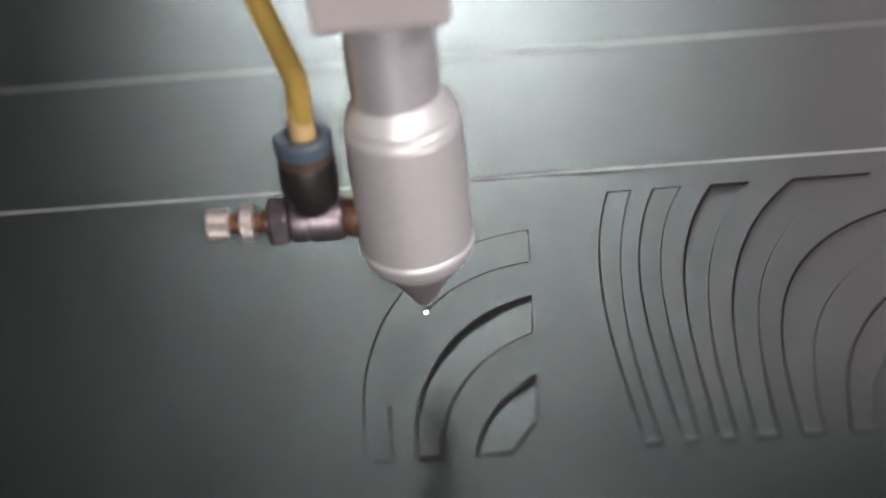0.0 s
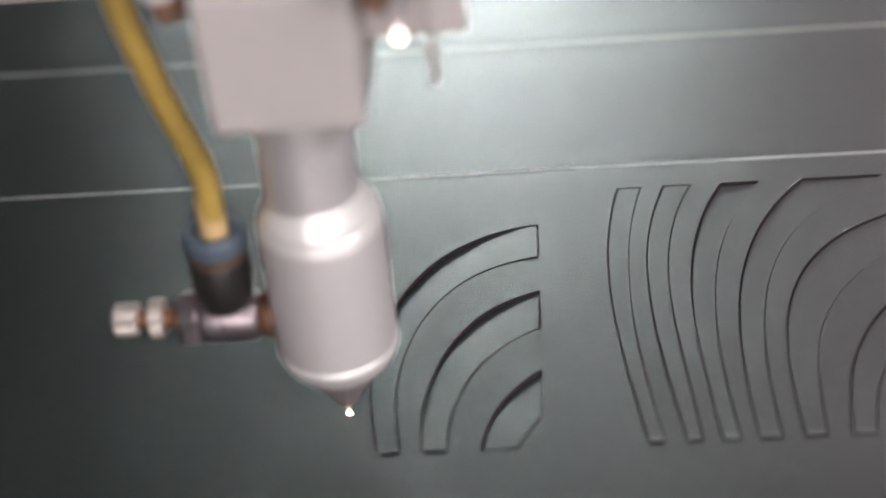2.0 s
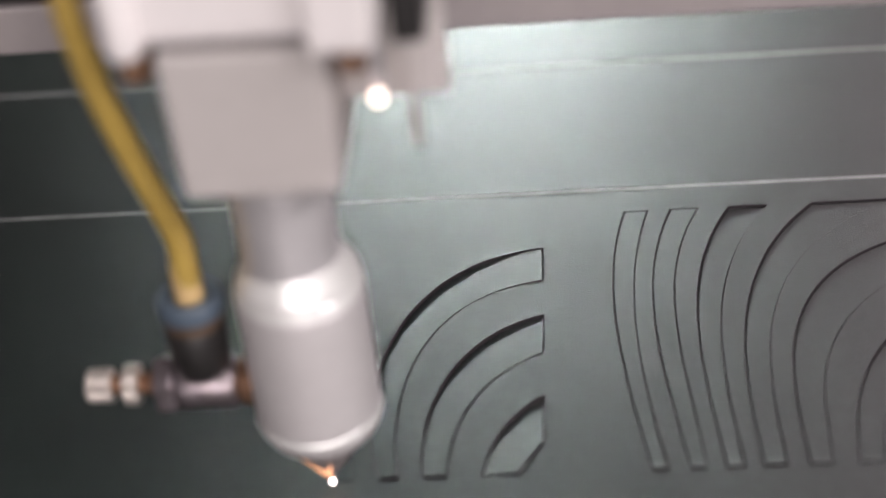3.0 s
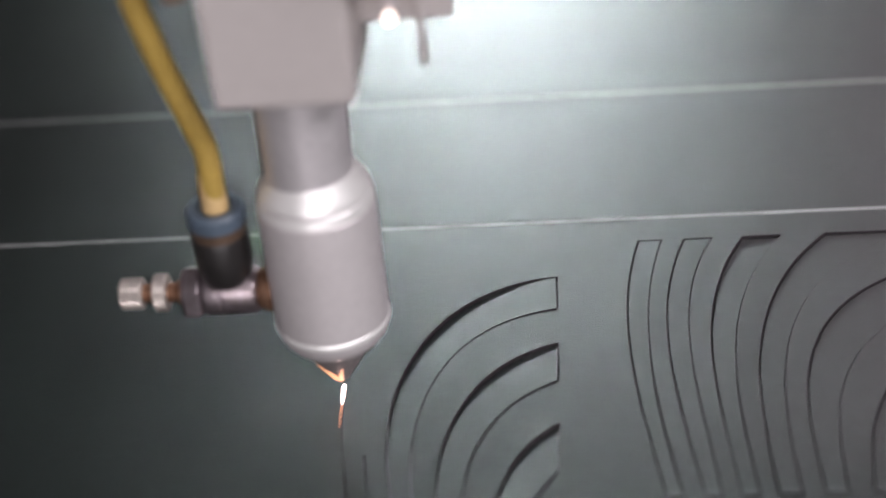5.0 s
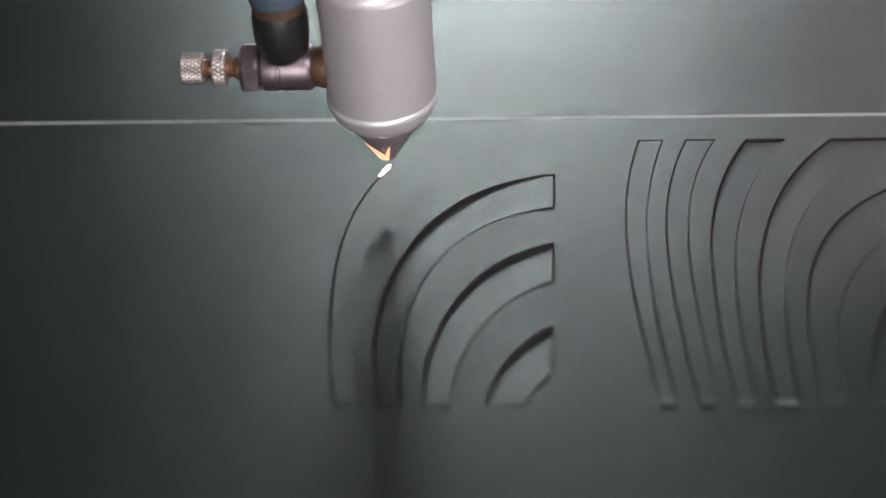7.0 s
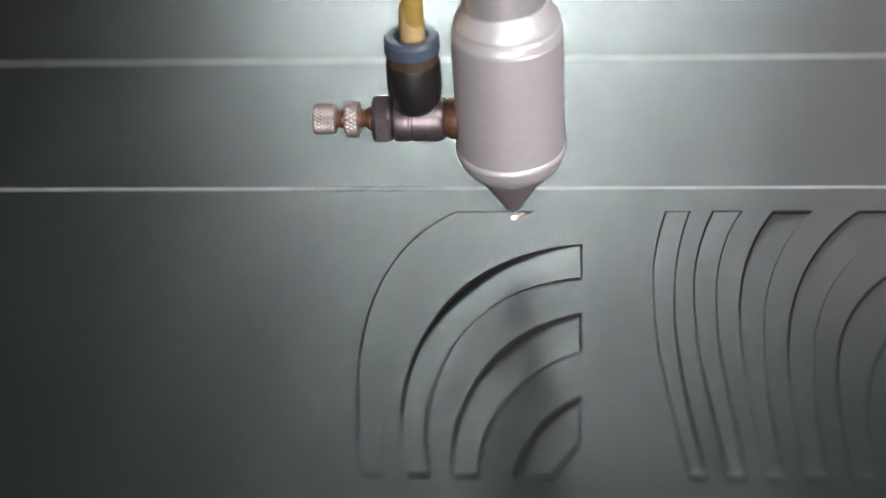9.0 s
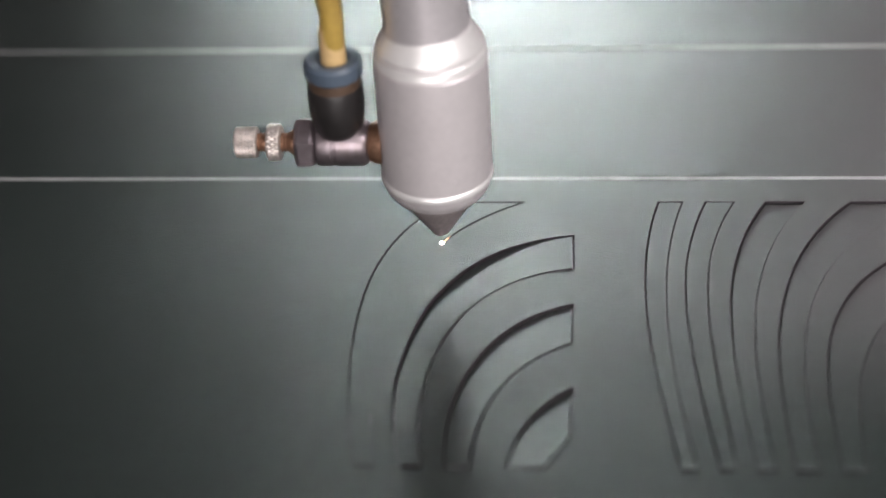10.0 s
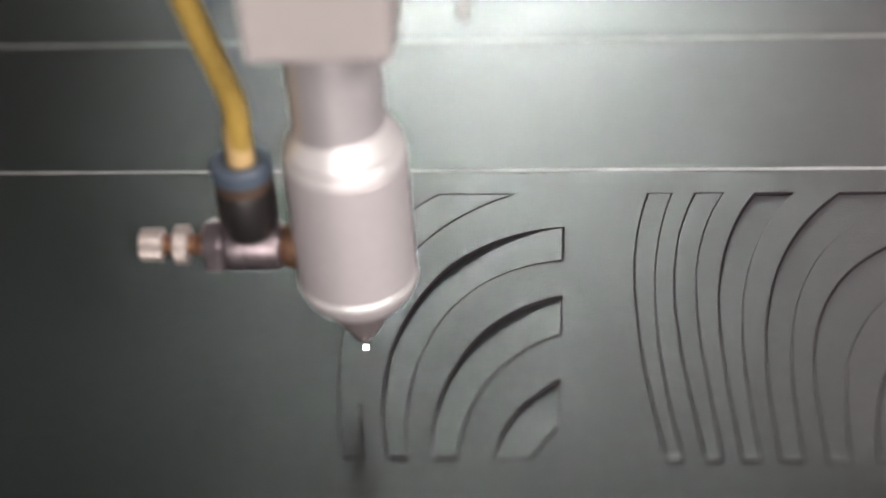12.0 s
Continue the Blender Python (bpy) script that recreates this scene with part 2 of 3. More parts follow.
def inset(loop, by):
    """The loop moved inwards."""
    n, out = len(loop), []
    for i, p in enumerate(loop):
        a, b = (p - loop[i - 1]).normalized(), (loop[(i + 1) % n] - p).normalized()
        na, nb = Vector((-a.y, a.x)), Vector((-b.y, b.x))
        m = (na + nb)
        k = by / max(0.35, m.dot(na))
        out.append(p + m * k)
    return out


def plate(name, loops, z0, z1, origin=(0, 0), flat=0.5, lip=LIP):
    """A flat plate with holes: the card's faces on top and below, charred edges where a face stands steeper than flat."""
    cu = bpy.data.curves.new(name, "CURVE")
    cu.dimensions, cu.fill_mode = "2D", "BOTH"
    for loop in loops:
        sp = cu.splines.new("POLY")
        sp.points.add(len(loop) - 1)
        for q, p in zip(sp.points, loop):
            q.co = ((p[0] - origin[0]) * MM, (p[1] - origin[1]) * MM, 0, 1)
        sp.use_cyclic_u = True
    cu.extrude = ((z1 - z0) / 2 - lip) * MM
    cu.bevel_depth, cu.bevel_resolution, cu.offset = lip * MM, 1, -lip * MM
    ob = bpy.data.objects.new(name, cu)
    scene.collection.objects.link(ob)
    dg = bpy.context.evaluated_depsgraph_get()
    me = bpy.data.meshes.new_from_object(ob.evaluated_get(dg))
    bpy.data.objects.remove(ob)
    me.transform(Matrix.Translation((0, 0, (z0 + z1) / 2 * MM)))
    me.materials.clear()
    me.materials.append(BOARD)
    me.materials.append(CHAR)
    me.polygons.foreach_set("material_index", [0 if abs(p.normal.z) > flat else 1 for p in me.polygons])
    me.polygons.foreach_set("use_smooth", [False] * len(me.polygons))
    return me


# ---- setting: room and machine bed ----
def structure(name, bm, mat, label):
    return tagged(new(name, mesh_of(name, bm, mat)), label, name.split("_")[0], kind="structure")


structure("floor", box(-2.1, 2.1, -2.1, 2.1, -0.95, -0.85), FLOOR, "plain grey workshop floor")
structure("ceiling", box(-2.1, 2.1, -2.1, 2.1, 1.75, 1.85), PAINT, "plain painted workshop ceiling")
structure("wall_east", box(2.0, 2.1, -2.0, 2.0, -0.85, 1.75), PAINT, "plain painted workshop wall")
structure("wall_west", box(-2.1, -2.0, -2.0, 2.0, -0.85, 1.75), PAINT, "plain painted workshop wall")


def opening_wall(name, y0, y1, x0, x1, z0, z1):
    """A wall along x with one opening through it, added behind a fill light."""
    bm = bmesh.new()
    for a, b, c, d in ((-2.0, x0, -0.85, 1.75), (x1, 2.0, -0.85, 1.75), (x0, x1, -0.85, z0), (x0, x1, z1, 1.75)):
        tmp = mesh_of("tmp", box(a, b, y0, y1, c, d))
        bm.from_mesh(tmp)
        bpy.data.meshes.remove(tmp)
    structure(name, bm, PAINT, "plain painted workshop wall with an opening added for a fill light")


opening_wall("wall_south", -2.1, -2.0, -0.55, 0.95, 0.05, 0.95)
opening_wall("wall_north", 2.0, 2.1, 0.75, 1.55, 1.17, 1.67)

machine = tagged(new("laser_cutter_cabinet"), "dark metal laser cutter cabinet with an open bed", "laser cutter")
part("bed", box(-0.62, 0.62, -0.50, 0.98, -0.85, -0.0053), BED, machine, "dark metal cutting bed")
part("side_wall", box(-0.68, -0.622, -0.52, 1.04, -0.85, 0.16, 0.004), BEAM, machine)
part("side_wall", box(0.622, 0.68, -0.52, 1.04, -0.85, 0.16, 0.004), BEAM, machine)
part("back_wall", box(-0.62, 0.62, 0.98, 1.04, -0.85, 0.18, 0.004), BEAM, machine)
lamp = tagged(new("tube_lamp"), "white tube lamp on the back wall of the machine", "lamp")
part("holder", box(-0.21, 0.08, 0.950, 0.978, 0.114, 0.160, 0.003), WHITE, lamp)
part("tube", turned([(0.0070, -0.125), (0.0078, -0.123), (0.0078, 0.123), (0.0070, 0.125)], 32, "X", (-0.065, 0.942, 0.137)), TUBE, lamp, "glowing white lamp tube", True)

# ---- the sheet with its cuts ----
THICK = 1.6
LOOPS = {name: outline(name) for name in SHAPES}
sheet = tagged(new("card_sheet"), "dark green-grey card sheet with curved cut-outs lying on the bed", "card sheet")
edge = [(-480, -300), (480, -300), (480, 430), (-480, 430)]
panel = new("panel", plate("panel", [edge, *LOOPS.values()], -THICK, 0, flat=0.97, lip=SCORCH))
panel.parent = sheet
for k, y in enumerate((11.1, 80.8)):
    bm = bmesh.new()
    rows, n = [], 320
    for i in range(n + 1):
        x = -480 + 960 * i / n
        wob = 0.10 * noise.noise((x * 0.05, k * 7.0, 0)) + 0.05 * noise.noise((x * 0.4, k * 3.0, 5))
        w = 0.74 + 0.12 * noise.noise((x * 0.12, k, 9))
        rows.append([bm.verts.new((x * MM, (y + wob + s * w) * MM, h * MM)) for s, h in ((-1, 0.004), (-0.45, 0.014), (0.35, 0.016), (1, 0.004))])
    for a, b in zip(rows, rows[1:]):
        for i in range(3):
            bm.faces.new((a[i], b[i], b[i + 1], a[i + 1]))
    part("score_line", bm, CREASE, sheet, "pale raised score line", smooth=True)


# ---- cut pieces, some still level with the sheet, some fallen ----
def cut_piece(shape, label, curl=0.0):
    loop = inset(LOOPS[shape], NARROW if shape.startswith("strip") else KERF)
    cx, cy = sum(p.x for p in loop) / len(loop), sum(p.y for p in loop) / len(loop)
    ob = new("cut_piece", plate("cut_piece", [loop], -THICK, 0, (cx, cy)))
    if curl:
        for v in ob.data.vertices:
            f = max(0.0, 1 - (v.co.y / MM + cy - END - KERF) / 2.8)
            v.co.z += curl * f * f * MM
    ob.location = (cx * MM, cy * MM, 0)
    return tagged(ob, label, "card piece", "cut pieces of the sheet")


level = "green-grey curved card piece, cut round but still level in the sheet"
fallen = "green-grey curved card piece, sunk in its cut-out in the sheet"
wide_piece = cut_piece("wide_arc", "wide green-grey curved card piece being cut out of the sheet")
second_piece = cut_piece("second_arc", "green-grey curved card piece that drops into its cut-out")
def tip(x, y, z, along, roll, rx):
    """A pose tipped by roll about the way along and by rx about x: the outer edge sinks."""
    return Matrix.Translation((x, y, z)) @ Matrix.Rotation(radians(rx), 4, "X") @ Matrix.Rotation(radians(roll), 4, Vector((*along, 0)).normalized())


for shape, drop, along, roll, rx in (("third_arc", 0.22, (25, 40), -2.3, -0.15), ("small_arc", 0.22, (6.1, 10.6), -2.6, -0.9), ("strip_a", 0.0, (0, 1), 0, 0),
                                     ("strip_b", 0.05, (0, 1), -0.3, 0), ("strip_c", 0.40, (0, 1), -0.3, -0.3), ("strip_d", 0.36, (1, 3), -0.3, -0.2),
                                     ("strip_e", 0.36, (1, 2), -0.3, -0.15), ("strip_f", 0.36, (1, 2), -0.3, -0.15)):
    ob = cut_piece(shape, level if shape in ("strip_a", "strip_b") else fallen, 0.36 if shape.startswith("strip") else 0.0)
    ob.matrix_basis = tip(ob.location.x + (0.05 * MM if shape.startswith("strip") else 0), ob.location.y, -drop * MM, along, roll, rx)


# ---- slivers of card that fill the cuts until the laser burns them out ----
def head_at(t):
    for (t0, x0, y0), (t1, x1, y1) in zip(HEAD_ROWS, HEAD_ROWS[1:]):
        if t <= t1:
            f = (t - t0) / (t1 - t0)
            return x0 + f * (x1 - x0), y0 + f * (y1 - y0)
    return HEAD_ROWS[-1][1:]


def burn_time(p, start, end):
    best = min(((p[0] - head_at(t)[0]) ** 2 + (p[1] - head_at(t)[1]) ** 2, t) for t in (start + i * 0.04 for i in range(int((end - start) / 0.04))))
    return best[1] if best[0] < 1.3 ** 2 else None


SLIVERS = []
for shape, start, end, keep in (("second_arc", 0.0, 1.62, True), ("wide_arc", 1.95, 12.0, False)):
    outer, inner = inset(LOOPS[shape], -SCORCH - 0.03), inset(LOOPS[shape], KERF + LIP + 0.03)
    n = len(outer)
    for i in range(n):
        j = (i + 1) % n
        mid = (outer[i] + outer[j]) / 2
        t = burn_time(mid, start, end)
        if keep and (t is None or t < 0.06):
            continue
        quad = [outer[i], outer[j], inner[j], inner[i]]
        bm = bmesh.new()
        top = [bm.verts.new(((p.x - mid.x) * MM, (p.y - mid.y) * MM, 0.004 * MM)) for p in quad]
        low = [bm.verts.new(((p.x - mid.x) * MM, (p.y - mid.y) * MM, -0.5 * MM)) for p in quad]
        bm.faces.new(top)
        bm.faces.new(low[::-1])
        for a in range(4):
            bm.faces.new((top[a], low[a], low[(a + 1) % 4], top[(a + 1) % 4]))
        sliver = part("sliver", bm, BOARD, sheet)
        sliver.location = (mid.x * MM, mid.y * MM, 0)
        if t is not None:
            SLIVERS.append((sliver, mid, t))

# ---- low burr that the beam raised along each finished cut ----
for shape, loop in LOOPS.items():
    if shape == "wide_arc":
        continue
    bm = bmesh.new()
    runs = []
    for d, h in ((SCORCH, -0.01), (SCORCH + 0.07, 0.026), (SCORCH + 0.15, 0.040), (SCORCH + 0.26, 0.024), (SCORCH + 0.40, -0.004)):
        runs.append([bm.verts.new((p.x * MM, p.y * MM, h * MM)) for p in inset(loop, -d)])
    for a, b in zip(runs, runs[1:]):
        for i in range(len(a)):
            j = (i + 1) % len(a)
            bm.faces.new((a[j], a[i], b[i], b[j]))
    bmesh.ops.recalc_face_normals(bm, faces=bm.faces)
    part("burr", bm, BOARD, sheet, "low raised burr along the cut", smooth=True)


# ---- gantry beam, which follows the head to and fro ----
gantry = tagged(new("gantry_beam"), "pale grey gantry beam above the sheet", "gantry beam")
part("beam", box(-0.60, 0.60, 0.061, 0.077, 0.0840, 0.0965, 0.001), BEAM, gantry)
part("rail", box(-0.60, 0.60, 0.063, 0.077, 0.0967, 0.116, 0.001), DARK, gantry, "dark guide rail")
part("upper_beam", box(-0.60, 0.60, 0.061, 0.079, 0.1162, 0.150, 0.001), BEAM, gantry)

# ---- laser head ----
head = tagged(new("laser_cutter_unit"), "aluminium laser cutting unit with a conical nozzle over the sheet", "laser cutter")
part("nozzle_cone", turned(mm((1.0, 4.8), (1.6, 3.9), (2.2, 4.1), (7.9, 13.6), (8.3, 15.0), (8.3, 17.2)), 64), CONE, head, "dull steel nozzle cone", True)
part("underside", turned(mm((8.2, 16.2), (8.8, 16.3), (10.2, 16.9), (12.0, 18.2), (13.3, 20.0), (13.9, 21.6), (14.1, 22.6)), 96), SATIN, head, "", True)
part("lower_rim", turned(mm((14.0, 22.5), (14.2, 22.7), (14.45, 23.2), (14.45, 23.8), (14.2, 24.4), (13.9, 24.65)), 96), POLISHED, head, "polished lower rim", True)
part("barrel", turned(mm((13.92, 24.6), (14.18, 24.8), (14.23, 25.2), (14.23, 57.7), (14.0, 58.0)), 96), SATIN, head, "satin aluminium barrel", True)
part("ring", turned(mm((13.9, 58.0), (14.15, 58.3), (14.15, 58.9), (13.85, 59.4), (13.8, 60.3), (13.5, 60.6), (12.9, 60.7)), 96), POLISHED, head, "bright turned ring", True)
part("groove_ring", turned(mm((13.0, 60.7), (13.0, 61.3)), 96), STEEL, head, "", True)
part("collar", turned(mm((13.2, 61.3), (13.5, 61.5), (13.5, 61.9), (13.2, 62.6), (12.4, 63.9), (11.6, 65.2), (11.0, 66.2), (10.6, 66.9)), 96), POLISHED, head, "polished bright collar", True)
part("lens_tube", turned(mm((10.65, 66.0), (10.65, 101.0)), 96, "Z", (-0.0005, 0, 0)), STEEL, head, "grey steel lens tube", True)
for x, z in ((4.1, 43.0), (-9.0, 42.5), (5.5, 29.0)):
    y = -math.sqrt(14.23 ** 2 - x * x)
    part("grub_screw", turned(mm((0.7, -0.25), (0.7, 0.06), (0.45, 0.12)), 16, "Z"), SATIN, head, "", True).matrix_basis = (
        Matrix.Translation((x * MM, y * MM, z * MM)) @ Euler((radians(90), 0, math.asin(x / 14.23))).to_matrix().to_4x4())
part("mirror_block", box(-0.0166, 0.0156, -0.017, 0.017, 0.0925, 0.1255, 0.0015, 0.97), BLOCK, head, "pale painted mirror block")
part("mount_plate", box(-0.0245, 0.0262, -0.017, 0.050, 0.1275, 0.148, 0.0025), WHITE, head, "bright mounting plate")
part("clamp_post", turned(mm((2.9, 126.0), (3.6, 126.8), (3.6, 150.0), (3.0, 151.0)), 40, "Z", (-0.0216, -0.0165, 0)), WHITE, head, "bright round clamp post", True)
part("clamp_block", box(0.0130, 0.0258, -0.0215, -0.0172, 0.1262, 0.150, 0.0016), WHITE, head, "bright clamp block")
part("back_plate", box(-0.018, 0.006, 0.0502, 0.0600, 0.100, 0.165, 0.002), DARK, head, "dark carriage plate")
part("bolt_head", turned(mm((3.0, 118.0), (3.5, 118.6), (3.5, 127.3)), 6, "Z", (-0.0216, -0.011, 0)), BRASS, head, "rusty brown bolt head")
part("bolt_head", turned(mm((2.8, 117.6), (3.3, 118.2), (3.3, 127.3)), 6, "Z", (0.0196, -0.011, 0)), BRASS, head, "rusty brown bolt head")
part("switch_box", box(0.0276, 0.0340, -0.012, 0.002, 0.1225, 0.158, 0.001), BLACK, head, "black plastic switch box")
part("led_holder", turned(mm((1.4, 109.0), (1.7, 109.6), (1.7, 125.6)), 24, "Z", (0.0230, -0.004, 0)), STEEL, head, "", True)
led = bmesh.new()
bmesh.ops.create_icosphere(led, subdivisions=3, radius=0.0014)
part("led", led, LED, head, "glowing warm white lamp bead", True).location = (0.0230, -0.006, 0.1076)
part("tab", box(0.0148, 0.0365, 0.003, 0.005, 0.1022, 0.1255, 0.0006), BLOCK, head, "pale metal tab")
part("feeler_rod", turned(mm((0.4, 92), (0.9, 93), (1.25, 122.3)), 16, "Z", (0.0290, 0.0005, 0)), BLOCK, head, "thin steel feeler rod", True)

# ---- air fitting and hose on the head ----
Z = (0, 0, 0.0324)
fitting = part("air_fitting", turned(mm((3.9, -17.6), (4.6, -17.0), (5.5, -15.2), (5.7, -13.4)), 32, "X", Z), BRASS, head, "brass elbow air fitting", True)
part("valve_barrel", turned(mm((5.0, -30.4), (5.9, -30.0), (6.1, -29.4), (6.1, -26.2), (5.85, -25.9), (5.85, -25.3), (6.1, -25.0), (6.1, -18.4), (5.5, -17.2), (4.4, -16.6)), 48, "X", Z), NICKEL, fitting, "tarnished nickel valve barrel", True)
part("hex_nut", turned(mm((5.4, -35.8), (6.5, -35.3), (6.9, -34.6), (6.9, -31.6), (6.5, -31.0), (5.6, -30.5)), 6, "X", Z, phase=30), NICKEL, fitting, "tarnished hexagon nut")
part("needle_stem", turned(mm((2.2, -46.0), (2.5, -45.6), (2.2, -45.2), (2.5, -44.8), (2.2, -44.4), (2.5, -44.0), (2.5, -39.2), (2.2, -38.8), (2.5, -38.4), (2.2, -38.0), (2.6, -37.4), (3.2, -36.6), (3.2, -35.7)), 24, "X", Z), BRASS, fitting, "rusty brass stem", True)


def knurled(x0, x1, radius, bands, teeth=26, depth=0.22):
    """A knurled drum along x: crossing rows of small raised diamonds between two chamfered ends."""
    bm = bmesh.new()
    rings = []
    xs = [x0, *(x0 + 0.35 + (x1 - x0 - 0.7) * k / bands for k in range(bands + 1)), x1]
    for j, x in enumerate(xs):
        end = j in (0, len(xs) - 1)
        ring = []
        for i in range(teeth * 2):
            a = math.pi * i / teeth
            r = radius - 0.55 if end else radius - (depth if (i + j) % 2 else 0)
            ring.append(bm.verts.new((x * MM, r * MM * math.cos(a), 0.0324 + r * MM * math.sin(a))))
        rings.append(ring)
    n = teeth * 2
    for j, (a, b) in enumerate(zip(rings, rings[1:])):
        for i in range(n):
            k = (i + 1) % n
            if (i + j) % 2:
                bm.faces.new((a[i], a[k], b[i])), bm.faces.new((a[k], b[k], b[i]))
            else:
                bm.faces.new((a[i], a[k], b[k])), bm.faces.new((a[i], b[k], b[i]))
    bm.faces.new(rings[0][::-1])
    bm.faces.new(rings[-1])
    bmesh.ops.recalc_face_normals(bm, faces=bm.faces[:])
    return bm


part("lock_ring", knurled(-43.1, -39.5, 4.8, 3), KNURL, fitting, "knurled lock ring")
part("adjusting_knob", knurled(-51.5, -45.6, 4.0, 6), KNURL, fitting, "knurled adjusting knob")
UP = (-0.0243, 0, 0)
part("push_fitting", turned(mm((4.6, 35.6), (5.6, 36.4), (6.6, 39.0), (7.1, 43.0), (7.0, 49.4), (6.7, 50)), 40, "Z", UP), BLACK, fitting, "black plastic push fitting", True)
part("brown_band", turned(mm((6.6, 50.0), (6.6, 52.6)), 40, "Z", UP), BAND, fitting, "", True)
part("blue_collar", turned(mm((6.6, 52.6), (7.2, 53.2), (7.2, 56.4), (6.5, 57.4), (4.6, 57.4), (3.6, 56.6)), 40, "Z", UP), BLUE, fitting, "blue plastic release collar", True)
part("air_hose", hose([(-0.0243, 0, 0.054), (-0.0236, -0.001, 0.064), (-0.0236, -0.001, 0.073), (-0.0257, -0.002, 0.083), (-0.0287, -0.003, 0.095),
                       (-0.0310, -0.005, 0.108), (-0.0329, -0.006, 0.121), (-0.0338, -0.006, 0.136), (-0.032, -0.002, 0.156), (-0.020, 0.010, 0.170), (-0.004, 0.030, 0.166), (0, 0.04, 0.149)], 0.0029), HOSE, fitting, "amber plastic air hose", True)

# paler sleeve: light in the translucent hose end, put into its colour
part("hose_end", turned(mm((3.0, 55.5), (3.25, 56.0), (3.2, 60.0), (3.0, 66.5), (2.6, 67.0)), 24, "Z", (-0.0239, -0.0006, 0)), HOSE_LIT, fitting, "hose end with the light in it painted pale", True)

# ---- what glows at the cut ----
bead = bmesh.new()
bmesh.ops.create_icosphere(bead, subdivisions=3, radius=0.0005)
spot = part("laser_spot", bead, SPOT, head, "white glowing laser spot", True)
flame = part("flame", turned(mm((0.1, -0.8), (0.45, 0.0), (0.5, 1.5), (0.34, 4.0), (0.08, 6.8)), 16), FLAME, head, "small bright flame along the cut", True)
ember = part("ember", turned(mm((0.06, 5.0), (0.13, 8.0), (0.08, 13.0), (0.03, 15.0)), 10), EMBER, head, "", True)


trail = part("trail_glow", turned(mm((0.04, 0.2), (0.12, 0.6), (0.09, 1.8), (0.03, 3.4)), 10), ORANGE, head, "orange glow along the fresh cut", True)
jet = part("jet_glow", turned(mm((0.08, 1.3), (0.32, 2.0), (0.42, 3.0), (0.3, 4.2), (0.1, 5.0)), 12), ORANGE, head, "orange glow under the nozzle", True)


def glow_sheet(a0, a1):
    """A thin glowing sheet that hugs the cone between two bearings, in degrees: the flame's reflection, painted on."""
    bm = bmesh.new()
    rows = []
    for i in range(13):
        f = i / 12
        a = radians(a0 + (a1 - a0) * f)
        top = 6.0 + 5.5 * (1 - f) ** 0.8
        rows.append([[bm.verts.new(((2.2 + (z - 4.1) * 0.6 + out) * MM * math.cos(a), (2.2 + (z - 4.1) * 0.6 + out) * MM * math.sin(a), z * MM))
                      for z in (4.2, 4.2 + (top - 4.2) * 0.5, top)] for out in (0.04, 0.16)])
    for p, q in zip(rows, rows[1:]):
        for side in (0, 1):
            for k in (0, 1):
                bm.faces.new((p[side][k], q[side][k], q[side][k + 1], p[side][k + 1]))
        for k in (0, 2):
            bm.faces.new((p[0][k], q[0][k], q[1][k], p[1][k]))
    bmesh.ops.recalc_face_normals(bm, faces=bm.faces[:])
    return bm


# the flame mirrored in the steel, put on as glowing sheets
cone_glows = [part("flame_reflection", glow_sheet(a0, a1), ORANGE, head, "orange reflection of the flame, painted on the nozzle", True) for a0, a1 in ((222, 272), (284, 268))]


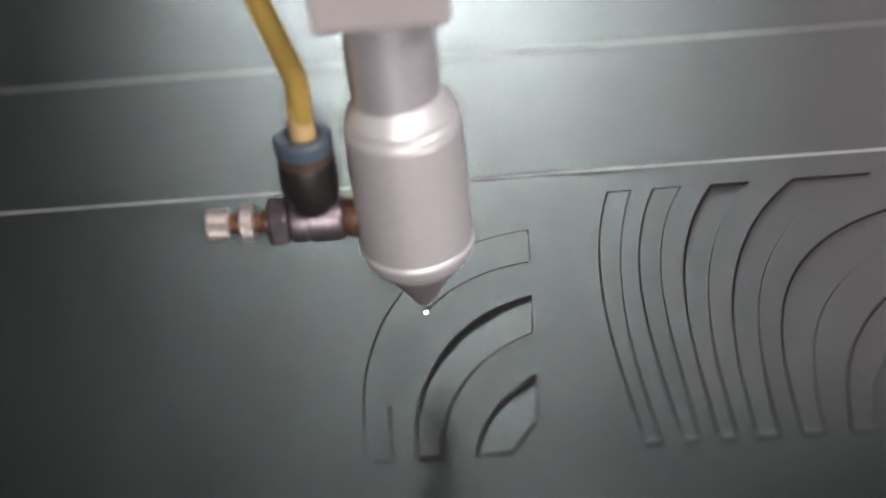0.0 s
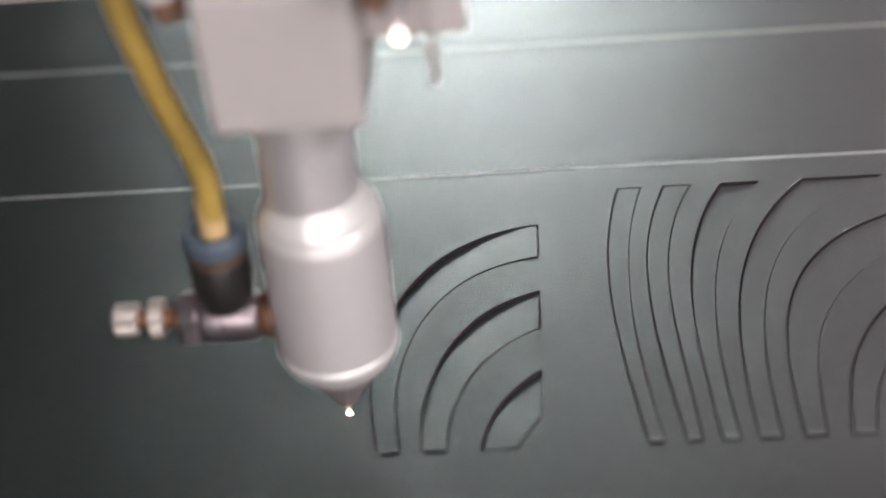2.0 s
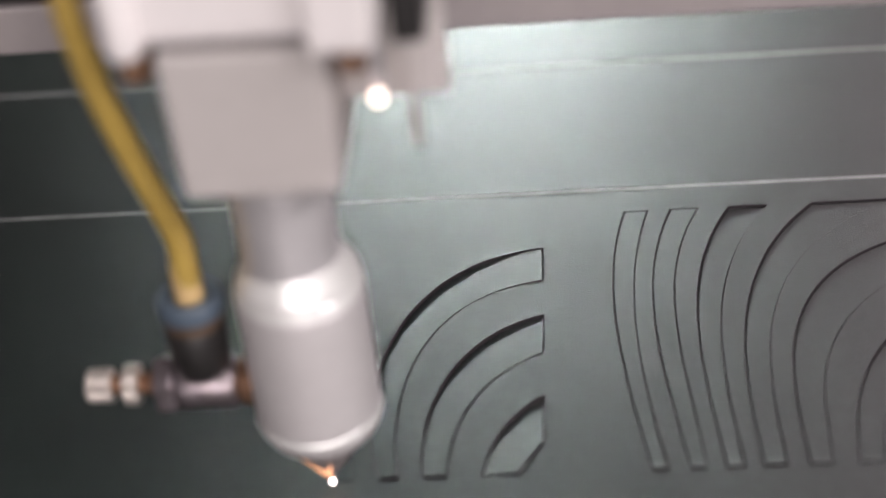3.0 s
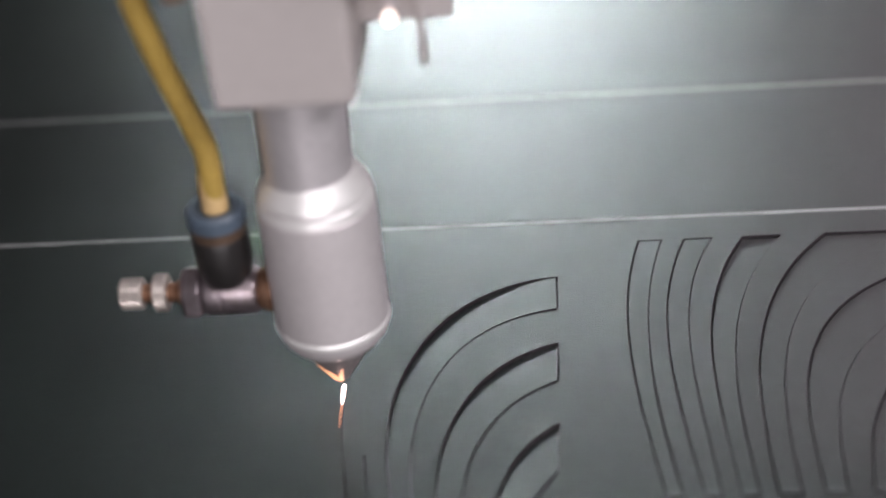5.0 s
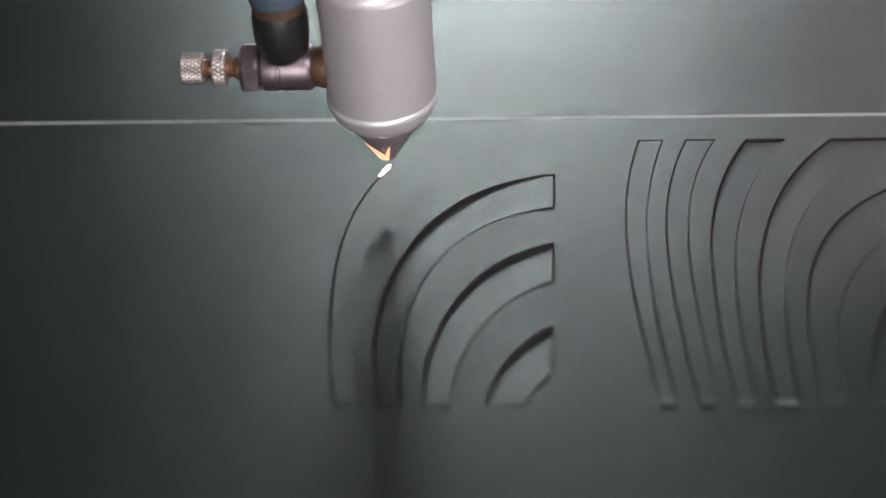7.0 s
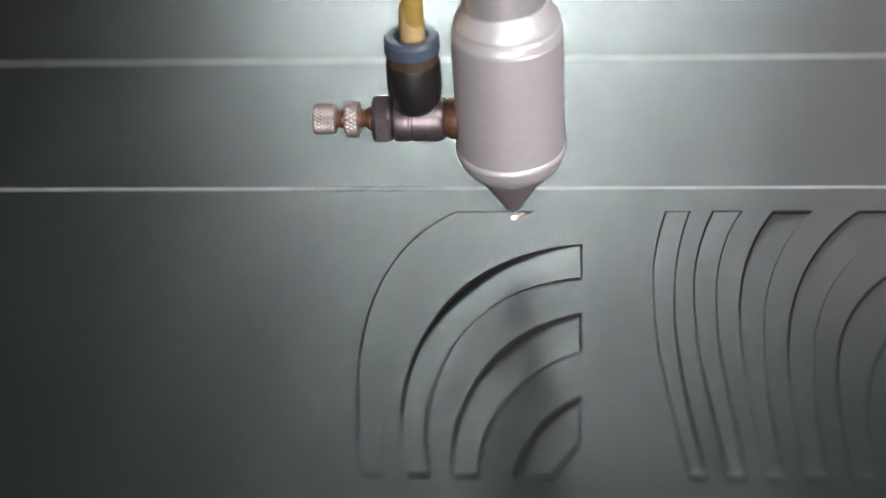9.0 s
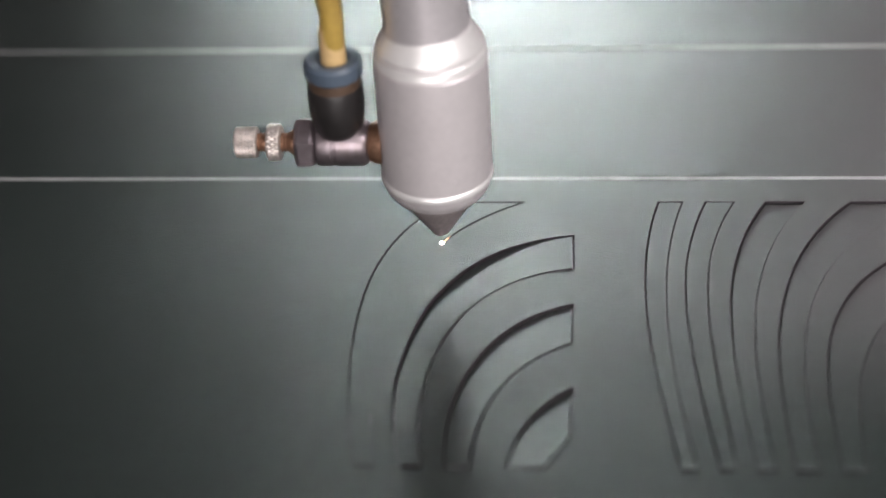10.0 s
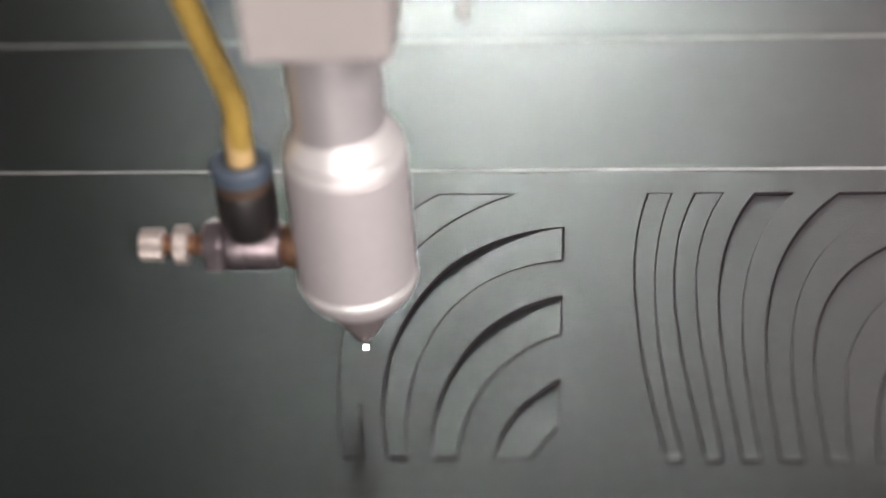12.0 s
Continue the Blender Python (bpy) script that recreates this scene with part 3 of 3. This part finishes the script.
def motions():
    """All that moves: head, gantry, the falling piece, the burnt slivers, spot and flame."""
    walk(head, [(t, pose(x * MM, y * MM, 0)) for t, x, y in HEAD_ROWS])
    walk(gantry, [(t, pose(0, y * MM, 0)) for t, x, y in HEAD_ROWS])
    x, y, _ = second_piece.location
    down = tip(x, y, -0.21 * MM, (36, 70), -2.2, 0.0)
    walk(second_piece, [(0, pose(x, y, 0)), (1.60, pose(x, y, 0)), (1.70, down), (12, down)])
    for ob, mid, t in SLIVERS:
        a, b = pose(mid.x * MM, mid.y * MM, 0), pose(mid.x * MM, mid.y * MM, -3.6 * MM)
        rows = [(t, a), (t + 0.07, b)] if t < 11.9 else [(t, a)]
        walk(ob, ([(0, a)] if t > 0.05 else []) + rows + ([(12, b)] if t < 11.9 else []))
    on, off = pose(0, 0, 0.0001), pose(0, 0, 0.009)
    walk(spot, [(0, on), (1.64, on), (1.70, off), (1.84, off), (1.90, on), (12, on)])
    # the flame trails behind the spot along the fresh cut, and draws back into the nozzle when it dies
    lit = lambda rz, rx=90: pose(0, 0, 0.0004, rx, 0, rz)
    out, hid = pose(0, 0, 0.0112), pose(0, 0, 0.018)
    walk(flame, [(0, out), (1.54, out), (1.6, pose(0, 0, 0.0005, 25, 0, 10)), (1.68, out), (2.95, out), (3.05, pose(0, 0, 0.0008, 10, 0, 0)), (4.0, lit(2)), (5.5, lit(2)),
                 (6.0, lit(-10, 92)), (6.5, lit(-22, 96)), (7.0, lit(-33, 99)), (7.3, lit(-38, 102)), (7.6, out), (12, out)])
    walk(ember, [(0, hid), (3.6, hid), (4.0, pose(0, 0, 0.0001, 90, 0, 0)), (5.5, pose(0, 0, 0.0001, 90, 0, 1)), (6.2, pose(0, 0, -0.0002, 90, 0, -10)), (6.8, hid), (12, hid)])
    low, up = pose(0, 0, 0), pose(0, 0, 0.0095)
    along = lambda rz: pose(0, 0, 0.0001, 90, 0, rz)
    walk(trail, [(0, up), (8.4, up), (8.65, along(110)), (9.0, along(124)), (9.5, along(131)), (10.0, along(145)), (10.3, up), (12, up)])
    walk(jet, [(0, up), (1.1, up), (1.3, low), (3.5, low), (3.7, up), (11.2, up), (11.6, pose(0, 0, 0.0022)), (12, pose(0, 0, 0.0018))])
    for cone_glow in cone_glows:
        inside, near = pose(0, 0, 0.0105), pose(0, 0, 0)
        walk(cone_glow, [(0, inside), (1.54, inside), (1.6, near), (1.68, inside), (2.85, inside), (2.95, near), (7.2, near), (7.5, inside), (12, inside)])


motions()
